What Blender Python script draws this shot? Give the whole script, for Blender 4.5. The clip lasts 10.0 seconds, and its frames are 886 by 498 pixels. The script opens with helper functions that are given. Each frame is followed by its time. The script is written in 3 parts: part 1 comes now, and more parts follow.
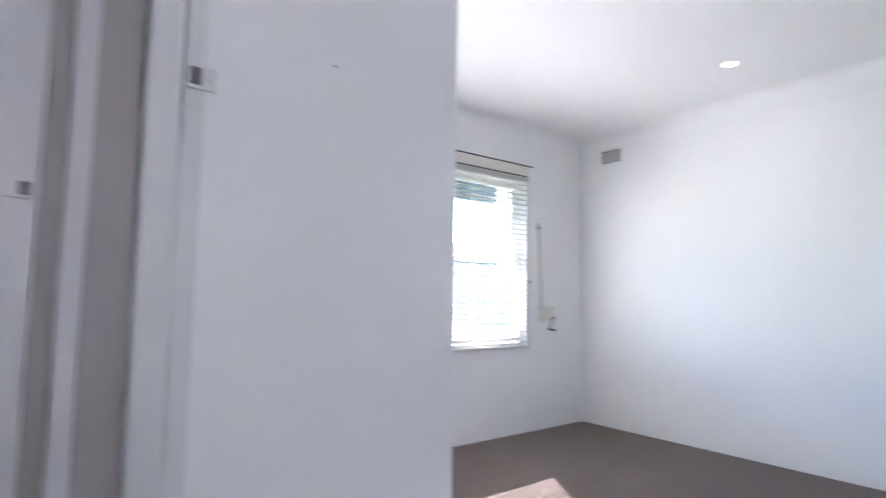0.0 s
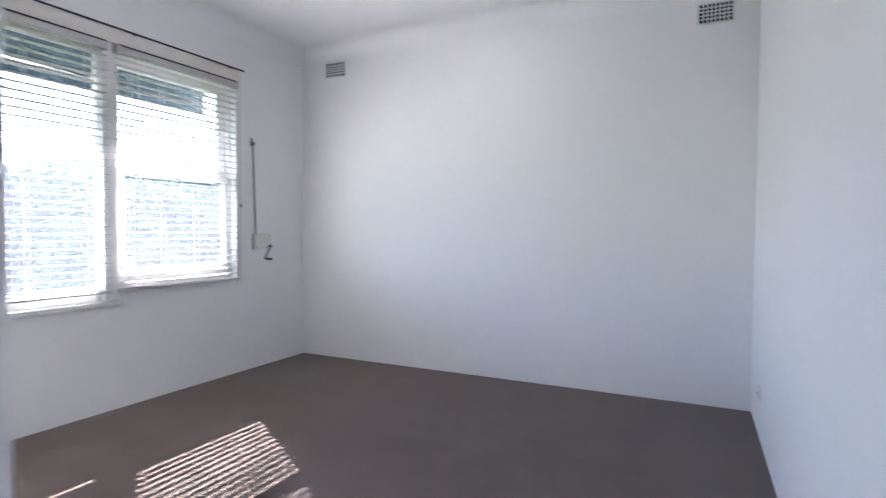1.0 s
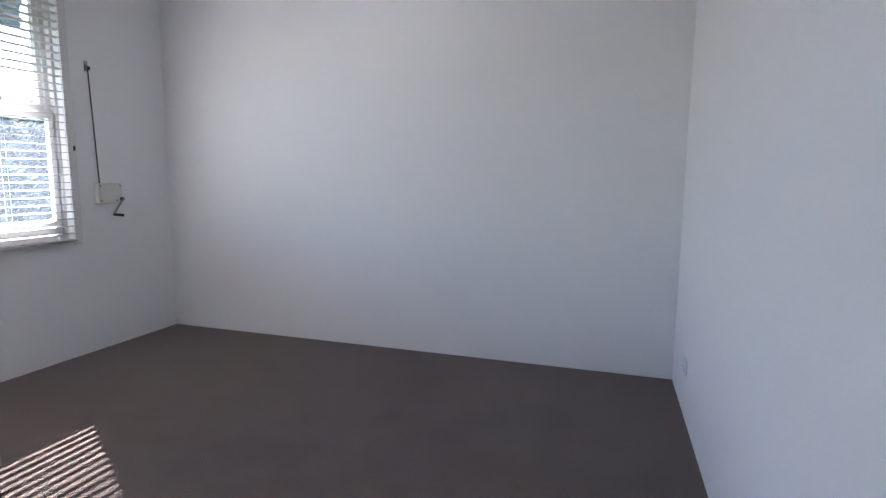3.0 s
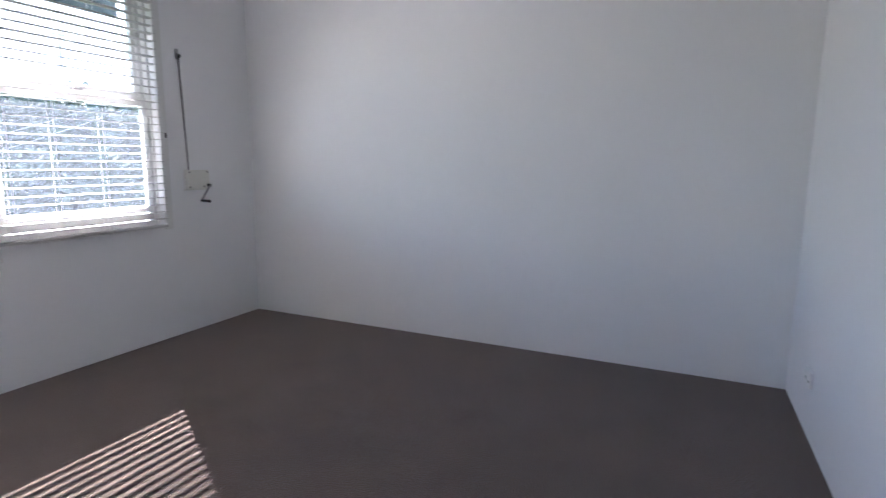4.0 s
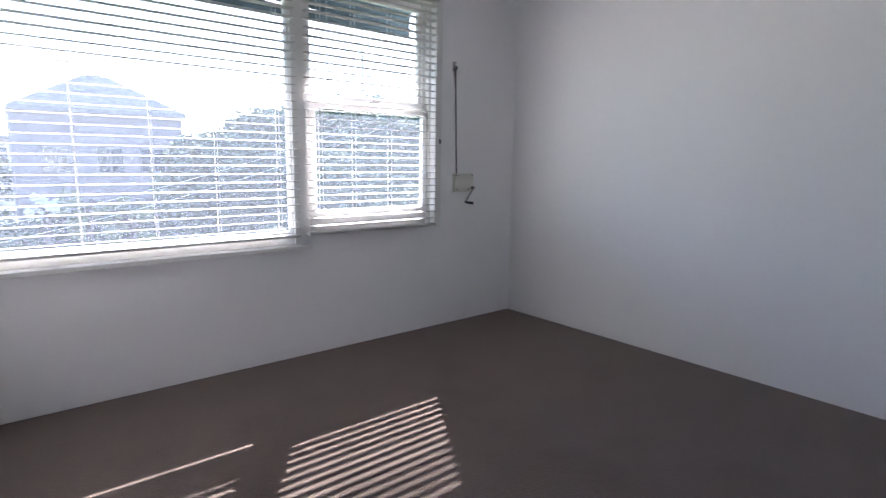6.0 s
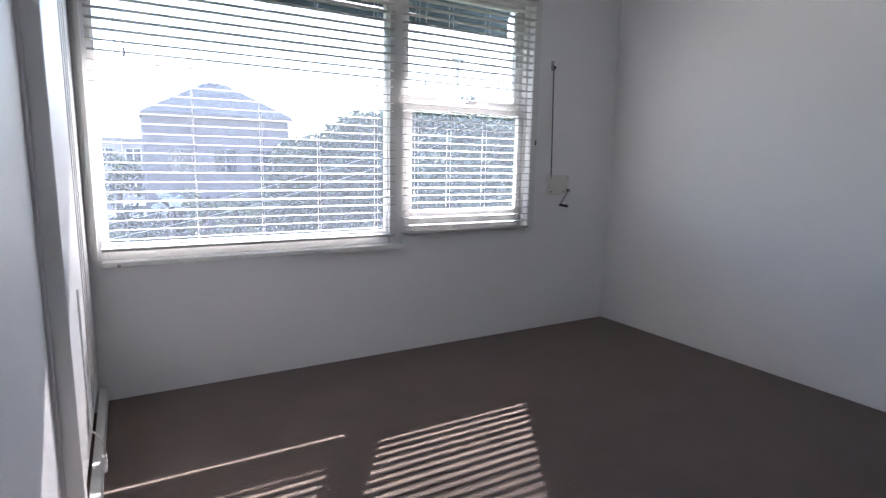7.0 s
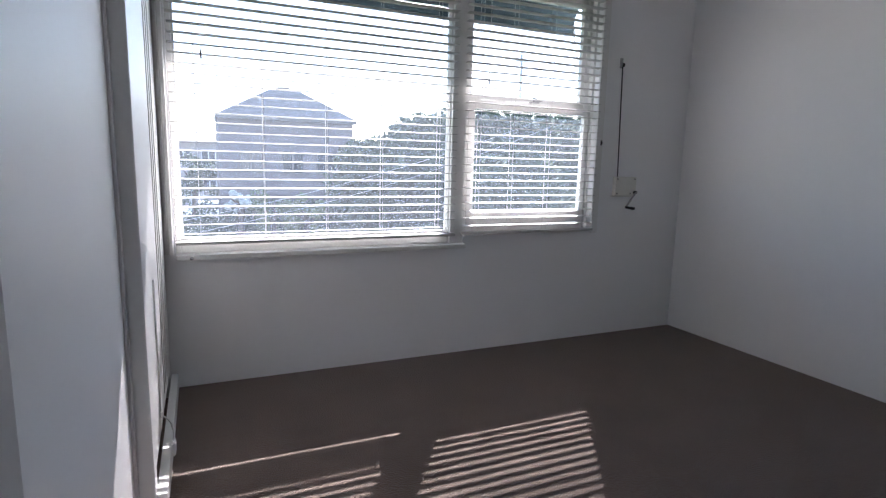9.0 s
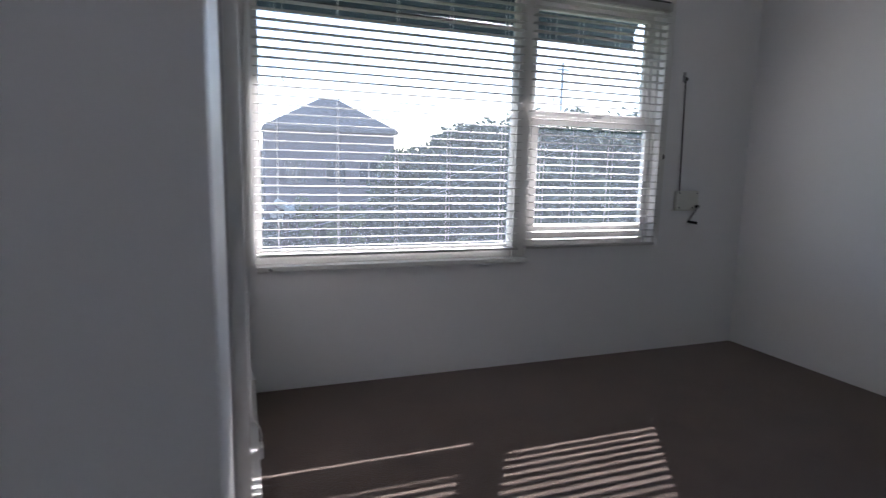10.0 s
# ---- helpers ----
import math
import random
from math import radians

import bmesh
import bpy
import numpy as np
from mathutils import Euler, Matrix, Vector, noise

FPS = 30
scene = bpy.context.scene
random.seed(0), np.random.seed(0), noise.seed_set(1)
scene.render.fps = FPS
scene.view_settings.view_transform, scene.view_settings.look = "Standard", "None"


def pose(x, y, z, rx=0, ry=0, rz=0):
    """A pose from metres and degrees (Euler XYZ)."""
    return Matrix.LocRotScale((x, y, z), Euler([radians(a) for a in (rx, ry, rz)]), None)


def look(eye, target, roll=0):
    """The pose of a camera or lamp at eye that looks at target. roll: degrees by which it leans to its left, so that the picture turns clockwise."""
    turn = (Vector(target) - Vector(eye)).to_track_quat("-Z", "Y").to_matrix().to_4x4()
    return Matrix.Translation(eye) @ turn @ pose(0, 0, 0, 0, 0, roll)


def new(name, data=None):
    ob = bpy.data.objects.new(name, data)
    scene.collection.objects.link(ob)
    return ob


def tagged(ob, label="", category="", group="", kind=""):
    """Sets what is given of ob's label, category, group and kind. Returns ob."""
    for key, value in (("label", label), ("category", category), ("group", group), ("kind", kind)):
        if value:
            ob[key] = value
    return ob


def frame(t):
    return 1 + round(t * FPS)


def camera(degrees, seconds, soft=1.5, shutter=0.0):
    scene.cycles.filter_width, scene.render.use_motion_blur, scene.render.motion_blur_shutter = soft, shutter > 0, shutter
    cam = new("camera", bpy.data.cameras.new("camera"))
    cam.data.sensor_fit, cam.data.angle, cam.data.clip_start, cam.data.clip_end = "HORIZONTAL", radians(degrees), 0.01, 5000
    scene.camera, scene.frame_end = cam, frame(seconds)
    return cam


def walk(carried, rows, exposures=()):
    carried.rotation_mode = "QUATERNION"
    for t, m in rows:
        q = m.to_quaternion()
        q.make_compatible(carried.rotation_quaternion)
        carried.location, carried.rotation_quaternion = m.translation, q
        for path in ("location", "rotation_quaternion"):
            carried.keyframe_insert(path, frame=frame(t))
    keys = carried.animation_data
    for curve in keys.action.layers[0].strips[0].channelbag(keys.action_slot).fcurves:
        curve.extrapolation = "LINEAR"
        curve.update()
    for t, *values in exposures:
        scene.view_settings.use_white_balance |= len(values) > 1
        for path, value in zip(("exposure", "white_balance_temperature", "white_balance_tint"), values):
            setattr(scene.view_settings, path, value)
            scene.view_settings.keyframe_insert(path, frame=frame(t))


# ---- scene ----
cam = camera(78.0, 10.0, 1.25, 0.4)
PATH = [
    (0, (-4.48, -3.507, 1.205), (-3.259, -1.932, 1.377), 0.8),
    (0.3, (-4.399, -3.426, 1.203), (-2.882, -2.128, 1.31), 0.5),
    (0.5, (-4.33, -3.412, 1.213), (-2.684, -2.276, 1.254), 0.4),
    (0.8, (-4.163, -3.388, 1.187), (-2.410, -2.428, 1.150), 0.4),
    (1, (-4.015, -3.406, 1.164), (-2.218, -2.532, 1.092), 0.3),
    (1.5, (-3.756, -3.471, 1.194), (-1.906, -2.73, 1.032), -0.1),
    (2, (-3.579, -3.468, 1.183), (-1.687, -2.856, 0.969), -0.1),
    (3.5, (-3.34, -3.229, 1.2), (-1.476, -2.577, 0.883), 0.2),
    (4, (-3.291, -3.163, 1.194), (-1.498, -2.336, 0.876), 0.4),
    (4.5, (-3.283, -3.144, 1.228), (-1.6, -2.116, 0.896), 0.6),
    (5, (-3.31, -3.09, 1.245), (-1.734, -1.905, 0.91), 1.4),
    (5.5, (-3.266, -3.076, 1.225), (-1.842, -1.71, 0.899), 1.0),
    (7, (-3.254, -3.047, 1.207), (-2.261, -1.34, 0.89), 1.1),
    (7.5, (-3.251, -3.033, 1.192), (-2.338, -1.28, 0.881), 1.1),
    (8, (-3.237, -3.031, 1.187), (-2.38, -1.251, 0.877), 1.2),
    (8.5, (-3.235, -3.029, 1.18), (-2.412, -1.232, 0.874), 1.1),
    (9, (-3.248, -3.018, 1.19), (-2.445, -1.213, 0.877), 1.4),
    (9.5, (-3.256, -3.026, 1.2), (-2.481, -1.208, 0.892), 1.4),
    (10, (-3.423, -3.015, 1.226), (-2.743, -1.155, 0.94), 1.3),
]
EXPOSURES = [(0.0, 4.84, 5805, 19), (0.5, 4.8, 5815, 20), (1.0, 4.45, 5825, 20), (2.0, 4.15, 5845, 21), (3.5, 3.88, 5865, 21), (5.5, 3.77, 5905, 21), (7.0, 3.41, 5940, 20), (8.0, 3.21, 5940, 20), (9.5, 2.83, 5930, 19), (10.0, 2.6, 5930, 19)]
walk(cam, [(t, look(eye, target, roll)) for t, eye, target, roll in PATH], EXPOSURES)

# ---- world and sun ----
SUN_AZ, SUN_EL = 32.6, 35.9
world = bpy.data.worlds.new("sky")
world.use_nodes = True
scene.world = world
wn = world.node_tree
sky = wn.nodes.new("ShaderNodeTexSky")
sky.sky_type = "NISHITA"
sky.sun_disc = False
sky.sun_elevation = radians(SUN_EL)
sky.sun_rotation = radians(SUN_AZ)
sky.dust_density = 0.6
wn.links.new(sky.outputs[0], wn.nodes["Background"].inputs[0])
wn.nodes["Background"].inputs[1].default_value = 0.075
sun = new("sun", bpy.data.lights.new("sun", "SUN"))
sun.data.energy = 5.0
sun.data.angle = radians(0.53)
sun.data.color = (1.0, 0.94, 0.86)
_az, _el = radians(SUN_AZ), radians(SUN_EL)
sun.matrix_world = look((12 * math.sin(_az), 12 * math.cos(_az), 12 * math.tan(_el)), (0, 0, 0))


# ---- materials ----
def material(name, colour, rough=0.6, metal=0.0, spots=(), bump=None, spec=0.5, random_value=0.0):
    """A principled material; spots: (scale, strength, dark colour) rows of noise; bump: (scale, strength, metres)."""
    m = bpy.data.materials.new(name)
    m.use_nodes = True
    nt = m.node_tree
    b = nt.nodes["Principled BSDF"]
    b.inputs["Roughness"].default_value, b.inputs["Metallic"].default_value = rough, metal
    b.inputs["Specular IOR Level"].default_value = spec
    b.inputs["Base Color"].default_value = (*colour, 1)
    co = nt.nodes.new("ShaderNodeTexCoord").outputs["Object"]
    last = None
    for scale, strength, dark in spots:
        n = nt.nodes.new("ShaderNodeTexNoise")
        n.inputs["Scale"].default_value, n.inputs["Detail"].default_value = scale, 5
        nt.links.new(co, n.inputs["Vector"])
        r = nt.nodes.new("ShaderNodeMapRange")
        r.inputs["From Min"].default_value, r.inputs["From Max"].default_value = 0.35, 0.68
        r.inputs["To Max"].default_value = strength
        nt.links.new(n.outputs["Fac"], r.inputs["Value"])
        x = nt.nodes.new("ShaderNodeMix")
        x.data_type = "RGBA"
        x.inputs["A"].default_value, x.inputs["B"].default_value = (*colour, 1), (*dark, 1)
        if last:
            nt.links.new(last, x.inputs["A"])
        nt.links.new(r.outputs[0], x.inputs["Factor"])
        last = x.outputs["Result"]
    if random_value:
        info = nt.nodes.new("ShaderNodeObjectInfo")
        r = nt.nodes.new("ShaderNodeMapRange")
        r.inputs["To Min"].default_value, r.inputs["To Max"].default_value = 1 - random_value, 1 + random_value
        nt.links.new(info.outputs["Random"], r.inputs["Value"])
        h = nt.nodes.new("ShaderNodeHueSaturation")
        h.inputs["Color"].default_value = (*colour, 1)
        nt.links.new(r.outputs[0], h.inputs["Value"])
        if last:
            nt.links.new(last, h.inputs["Color"])
        last = h.outputs[0]
    if last:
        nt.links.new(last, b.inputs["Base Color"])
    if bump:
        n = nt.nodes.new("ShaderNodeTexNoise")
        n.inputs["Scale"].default_value, n.inputs["Detail"].default_value = bump[0], 6
        nt.links.new(co, n.inputs["Vector"])
        p = nt.nodes.new("ShaderNodeBump")
        p.inputs["Strength"].default_value, p.inputs["Distance"].default_value = bump[1], bump[2]
        nt.links.new(n.outputs["Fac"], p.inputs["Height"])
        nt.links.new(p.outputs[0], b.inputs["Normal"])
    return m


def carpet_material():
    m = material("carpet", (0.150, 0.102, 0.078), 0.95, spots=((1.7, 0.75, (0.098, 0.064, 0.048)), (5, 0.6, (0.190, 0.131, 0.100)), (120, 0.85, (0.055, 0.038, 0.030))), bump=(150, 1.0, 0.010), spec=0.1)
    b = m.node_tree.nodes["Principled BSDF"]
    b.inputs["Sheen Weight"].default_value = 0.25
    b.inputs["Sheen Roughness"].default_value = 0.6
    return m


def glass_material():
    """Old window glass with a thin film of dust."""
    m = bpy.data.materials.new("dusty_glass")
    m.use_nodes = True
    nt = m.node_tree
    nt.nodes.remove(nt.nodes["Principled BSDF"])
    out = nt.nodes["Material Output"]
    clear, gloss, dust, veil = (nt.nodes.new("ShaderNodeBsdf" + k) for k in ("Transparent", "Glossy", "Translucent", "Diffuse"))
    clear.inputs[0].default_value = (0.90, 0.93, 0.93, 1)
    gloss.inputs["Roughness"].default_value = 0.01
    for d in (dust, veil):
        d.inputs[0].default_value = (0.68, 0.76, 0.90, 1)
    co = nt.nodes.new("ShaderNodeTexCoord").outputs["Object"]
    n = nt.nodes.new("ShaderNodeTexNoise")
    n.inputs["Scale"].default_value, n.inputs["Detail"].default_value = 140, 2
    nt.links.new(co, n.inputs["Vector"])
    r = nt.nodes.new("ShaderNodeMapRange")
    r.inputs["From Min"].default_value, r.inputs["From Max"].default_value = 0.42, 0.68
    r.inputs["To Min"].default_value, r.inputs["To Max"].default_value = DUST[0], DUST[1]
    nt.links.new(n.outputs["Fac"], r.inputs["Value"])
    a = nt.nodes.new("ShaderNodeMixShader")
    nt.links.new(r.outputs[0], a.inputs[0])
    nt.links.new(clear.outputs[0], a.inputs[1])
    nt.links.new(dust.outputs[0], a.inputs[2])
    lw = nt.nodes.new("ShaderNodeLayerWeight")
    fr = nt.nodes.new("ShaderNodeMath")
    fr.operation = "POWER"
    fr.inputs[1].default_value = 4.0
    nt.links.new(lw.outputs["Facing"], fr.inputs[0])
    c = nt.nodes.new("ShaderNodeMixShader")
    nt.links.new(fr.outputs[0], c.inputs[0])
    nt.links.new(a.outputs[0], c.inputs[1])
    nt.links.new(gloss.outputs[0], c.inputs[2])
    nt.links.new(c.outputs[0], out.inputs[0])
    return m


def lamp_material(strength):
    m = bpy.data.materials.new("lamp_glow")
    m.use_nodes = True
    b = m.node_tree.nodes["Principled BSDF"]
    b.inputs["Base Color"].default_value = (0.9, 0.9, 0.9, 1)
    b.inputs["Emission Color"].default_value = (1.0, 0.97, 0.92, 1)
    b.inputs["Emission Strength"].default_value = strength
    return m


DUST = (0.004, 0.052)
PLASTER = material("white_plaster", (0.84, 0.84, 0.84), 0.48, spots=((0.9, 0.35, (0.80, 0.80, 0.805)), (14, 0.2, (0.86, 0.86, 0.855))), bump=(38, 0.16, 0.003), spec=0.4)
CEILING = material("ceiling_paint", (0.86, 0.86, 0.86), 0.85, spots=((1.1, 0.3, (0.83, 0.83, 0.83)),), bump=(60, 0.12, 0.002), spec=0.2)
GLOSS = material("white_gloss_paint", (0.80, 0.80, 0.79), 0.35, spots=((3, 0.3, (0.75, 0.75, 0.74)), (60, 0.2, (0.70, 0.69, 0.67))), bump=(25, 0.12, 0.002), spec=0.45)
ARCHITRAVE = material("architrave_paint", (0.72, 0.72, 0.72), 0.5, spots=((5, 0.4, (0.66, 0.66, 0.66)),), bump=(30, 0.2, 0.002))
TRIM = material("cream_trim_paint", (0.76, 0.73, 0.68), 0.4, spots=((6, 0.4, (0.70, 0.66, 0.60)),), bump=(40, 0.15, 0.002))
FRAME = material("window_frame_paint", (0.78, 0.78, 0.76), 0.45, spots=((8, 0.4, (0.66, 0.65, 0.62)), (90, 0.25, (0.6, 0.58, 0.55))), bump=(50, 0.2, 0.002))
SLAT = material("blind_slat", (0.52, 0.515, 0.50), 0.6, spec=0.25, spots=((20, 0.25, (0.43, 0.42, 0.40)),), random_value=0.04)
CORD = material("blind_cord", (0.72, 0.71, 0.68), 0.8)
DARK = material("dark_metal", (0.045, 0.045, 0.048), 0.45, 0.6, spots=((80, 0.5, (0.09, 0.085, 0.08)),))
WORN = material("worn_hinge_paint", (0.20, 0.195, 0.20), 0.5, 0.2, spots=((120, 0.7, (0.08, 0.078, 0.08)),))
STEEL = material("worn_steel", (0.42, 0.42, 0.43), 0.35, 0.9, spots=((60, 0.5, (0.25, 0.24, 0.23)),))
STRAP = material("winder_cord", (0.07, 0.072, 0.08), 0.85)
BOX = material("ivory_plastic", (0.74, 0.73, 0.67), 0.4, spots=((30, 0.4, (0.66, 0.64, 0.57)),))
GRIP = material("black_grip", (0.02, 0.02, 0.022), 0.5)
WHITE = material("white_plastic", (0.82, 0.82, 0.81), 0.35, spots=((40, 0.2, (0.75, 0.75, 0.73)),))
VENT = material("vent_paint", (0.76, 0.76, 0.76), 0.6, spots=((40, 0.4, (0.62, 0.62, 0.62)),))
VOID = material("vent_duct", (0.012, 0.012, 0.013), 0.95)
# Brownish paint, darkened to carry the shade inside the door frame.
SHADED_TAUPE = material("shaded_taupe_paint", (0.40, 0.375, 0.36), 0.5, spots=((6, 0.4, (0.33, 0.31, 0.30)),), bump=(40, 0.15, 0.002))
# White paint greyed to carry shade on the hall door and beside the cupboard.
SHADED_WHITE = material("shaded_white_paint", (0.60, 0.59, 0.60), 0.5, spots=((6, 0.3, (0.54, 0.53, 0.54)),), bump=(40, 0.15, 0.002))
GAP = material("carpet_edge", (0.05, 0.04, 0.036), 0.95, spots=((60, 0.6, (0.03, 0.024, 0.022)),))
CARPET = carpet_material()
GLASS = glass_material()
AWNING = material("awning_canvas", (0.026, 0.040, 0.047), 0.85, spots=((5, 0.5, (0.015, 0.03, 0.038)), (200, 0.4, (0.03, 0.055, 0.06))), bump=(300, 0.3, 0.002))
LAMP = lamp_material(9)
BRICK = material("red_brick_far", (0.18, 0.162, 0.163), 0.9, spots=((3, 0.5, (0.17, 0.13, 0.13)), (30, 0.4, (0.28, 0.22, 0.21))))
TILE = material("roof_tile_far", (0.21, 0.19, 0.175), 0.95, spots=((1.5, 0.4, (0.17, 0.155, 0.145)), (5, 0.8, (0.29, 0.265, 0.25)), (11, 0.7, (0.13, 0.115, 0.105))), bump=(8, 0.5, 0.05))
RENDERED = material("rendered_wall_far", (0.55, 0.55, 0.56), 0.9, spots=((1.2, 0.4, (0.45, 0.45, 0.46)),))
FLATWALL = material("painted_wall_far", (0.34, 0.31, 0.30), 0.9, spots=((1.2, 0.4, (0.27, 0.25, 0.245)),))
FARGLASS = material("far_window_glass", (0.04, 0.05, 0.06), 0.12)
BARK = material("bark", (0.11, 0.085, 0.065), 0.9, spots=((12, 0.6, (0.06, 0.045, 0.035)),), bump=(20, 0.6, 0.02))
GRASS = material("lawn", (0.045, 0.06, 0.028), 0.95, spots=((0.5, 0.6, (0.045, 0.06, 0.03)), (6, 0.5, (0.09, 0.10, 0.05))), bump=(30, 0.5, 0.03))
ASPHALT = material("asphalt", (0.055, 0.055, 0.058), 0.9, spots=((1.3, 0.5, (0.04, 0.04, 0.042)), (50, 0.4, (0.075, 0.075, 0.075))))
CARPAINT = material("white_car_paint", (0.75, 0.75, 0.76), 0.2)
TYRE = material("tyre", (0.025, 0.025, 0.025), 0.85)


def leaf_material(name, colour, other):
    m = bpy.data.materials.new(name)
    m.use_nodes = True
    nt = m.node_tree
    b = nt.nodes["Principled BSDF"]
    geo = nt.nodes.new("ShaderNodeNewGeometry")
    x = nt.nodes.new("ShaderNodeMix")
    x.data_type = "RGBA"
    x.inputs["A"].default_value, x.inputs["B"].default_value = (*colour, 1), (*other, 1)
    nt.links.new(geo.outputs["Random Per Island"], x.inputs["Factor"])
    nt.links.new(x.outputs["Result"], b.inputs["Base Color"])
    b.inputs["Roughness"].default_value = 0.95
    b.inputs["Specular IOR Level"].default_value = 0.05
    return m


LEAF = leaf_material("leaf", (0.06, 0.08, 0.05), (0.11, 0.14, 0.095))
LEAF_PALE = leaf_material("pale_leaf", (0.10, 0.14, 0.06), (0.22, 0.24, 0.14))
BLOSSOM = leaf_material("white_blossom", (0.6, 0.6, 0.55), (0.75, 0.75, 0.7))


# ---- building blocks ----
def box(bm, x0, x1, y0, y1, z0, z1, bevel=0.0, m=None):
    """A box into bm, its edges rounded by bevel."""
    v = bmesh.ops.create_cube(bm, size=1)["verts"]
    bmesh.ops.transform(bm, verts=v, matrix=Matrix.LocRotScale(((x0 + x1) / 2, (y0 + y1) / 2, (z0 + z1) / 2), None, (abs(x1 - x0), abs(y1 - y0), abs(z1 - z0))))
    if bevel:
        edges = list({e for w in v for e in w.link_edges})
        v = list({w for f in bmesh.ops.bevel(bm, geom=edges, offset=bevel, segments=2, profile=0.7, affect="EDGES")["faces"] for w in f.verts} | {w for w in v if w.is_valid})
    if m:
        bmesh.ops.transform(bm, verts=v, matrix=m)
    return bm


def rod(bm, a, b, r, sides=10, r2=None):
    """A round bar from a to b."""
    a, b = Vector(a), Vector(b)
    v = bmesh.ops.create_cone(bm, cap_ends=True, segments=sides, radius1=r, radius2=r if r2 is None else r2, depth=(b - a).length)["verts"]
    bmesh.ops.transform(bm, verts=v, matrix=Matrix.Translation((a + b) / 2) @ (b - a).to_track_quat("Z", "Y").to_matrix().to_4x4())
    return bm


def link(name, bm, mat, smooth=False):
    me = bpy.data.meshes.new(name)
    bmesh.ops.recalc_face_normals(bm, faces=bm.faces)
    if smooth:
        for f in bm.faces:
            f.smooth = True
    bm.to_mesh(me)
    bm.free()
    me.materials.append(mat)
    return new(name, me)


def part(name, bm, mat, parent, label="", smooth=False):
    ob = link(name, bm, mat, smooth)
    ob.parent = parent
    return tagged(ob, label)


def piece(name, me, parent, place=(0, 0, 0), turn=(0, 0, 0)):
    """One more object on a shared mesh."""
    ob = new(name, me)
    ob.parent = parent
    ob.matrix_basis = pose(*place, *turn)
    return ob


def blank():
    return bmesh.new()


def boxes(*rows, bevel=0.0):
    bm = blank()
    for r in rows:
        box(bm, *r, bevel=bevel)
    return bm


def structure(name, bm, mat, label, category="", smooth=False):
    return tagged(link(name, bm, mat, smooth), label, category or name.split("_")[0], kind="structure")


def thing(name, label, category, place=(0, 0, 0), group=""):
    ob = new(name)
    ob.matrix_basis = pose(*place)
    ob.empty_display_size = 0.05
    return tagged(ob, label, category, group)


# ---- the room ----
H = 2.80                      # ceiling
SOUTH = -3.67                 # south wall, at its east end
SOUTH_SKEW = 1.2              # degrees by which that wall turns out towards the hall
WEST = -3.480                 # west wall
CX, CY = -3.462, -2.250       # corner where the west wall ends at the hall
WL, WR, WB, WT = -3.372, -0.805, 0.735, 2.31   # window opening
T = 0.15
MULL = (-1.865, -1.775)         # post between the windows
HALL_SILL = 1.30

structure("floor", boxes((-6.1, 0.02, -5.1, 0.02, -0.20, -0.012)), GAP, "concrete floor slab under the carpet", "floor")
structure("carpet", boxes((-6.0, -0.006, SOUTH + 0.006 - 1.3, -0.006, -0.010, 0.0)), CARPET, "dark brown cut-pile wall-to-wall carpet, slightly worn", "carpet")
structure("wall_north", boxes((WEST - 0.2, 0.0, 0.0, T, -0.2, WB - 0.062), (MULL[1], 0.0, 0.0, T, WB - 0.062, WB + 0.010), (WEST - 0.2, 0.0, 0.0, T, WT, H), (WR, 0.0, 0.0, T, WB + 0.010, WT), (WEST - 0.2, WL, 0.0, T, WB - 0.062, WT)), PLASTER, "white painted plaster wall with a wide window opening", "wall")
structure("wall_east", boxes((0.0, 0.22, SOUTH - 0.2, T, -0.2, H)), PLASTER, "plain white painted plaster wall with two air vents", "wall")
structure("wall_south", box(blank(), -3.46, 0.004, -0.2, 0.0, -0.2, H, m=pose(0, SOUTH, 0, 0, 0, SOUTH_SKEW)), PLASTER, "plain white painted plaster wall", "wall")
structure("wall_west", boxes((WEST - 0.11, WEST, CY + 0.12, 0.0, -0.2, H)), PLASTER, "white painted plaster wall beside the window", "wall")
structure("ceiling", boxes((-6.1, 0.22, -5.2, T, H, H + 0.12)), CEILING, "flat white painted plaster ceiling", "ceiling")


def cornice(name, a, b, inward, mitre=(0, 0)):
    """A coved strip along a to b under the ceiling; inward: unit vector into the room; mitre: 1 at a cut end."""
    bm = blank()
    size = 0.13

    def strip(prof, smooth):
        rings = [[bm.verts.new((p[0] + inward[0] * u, p[1] + inward[1] * u, H + w - 0.0005)) for u, w in prof] for p in (a, b)]
        along = (Vector(b) - Vector(a)).normalized()
        for ring, cut in zip(rings, (mitre[0], -mitre[1])):
            for v, (u, w) in zip(ring, prof):
                v.co.x += along.x * u * cut
                v.co.y += along.y * u * cut
        for i in range(len(prof) - 1):
            bm.faces.new((rings[0][i], rings[0][i + 1], rings[1][i + 1], rings[1][i])).smooth = smooth

    strip([(size * (1 - math.cos(radians(w))), size * (math.sin(radians(w)) - 1)) for w in range(0, 91, 6)], True)
    strip([(size, 0.0), (0.0, 0.0), (0.0, -size)], False)
    return structure(name, bm, CEILING, "white coved plaster cornice", "cornice")


cornice("cornice_east", (-0.001, -0.001), (-0.001, SOUTH + 0.001), (-1, 0), (1, 1))
cornice("cornice_north", (WEST + 0.001, -0.001), (-0.001, -0.001), (0, -1), (0, 1))
cornice("cornice_south", (-3.44, SOUTH - 0.071), (-0.001, SOUTH + 0.001), (0, 1), (0, 1))

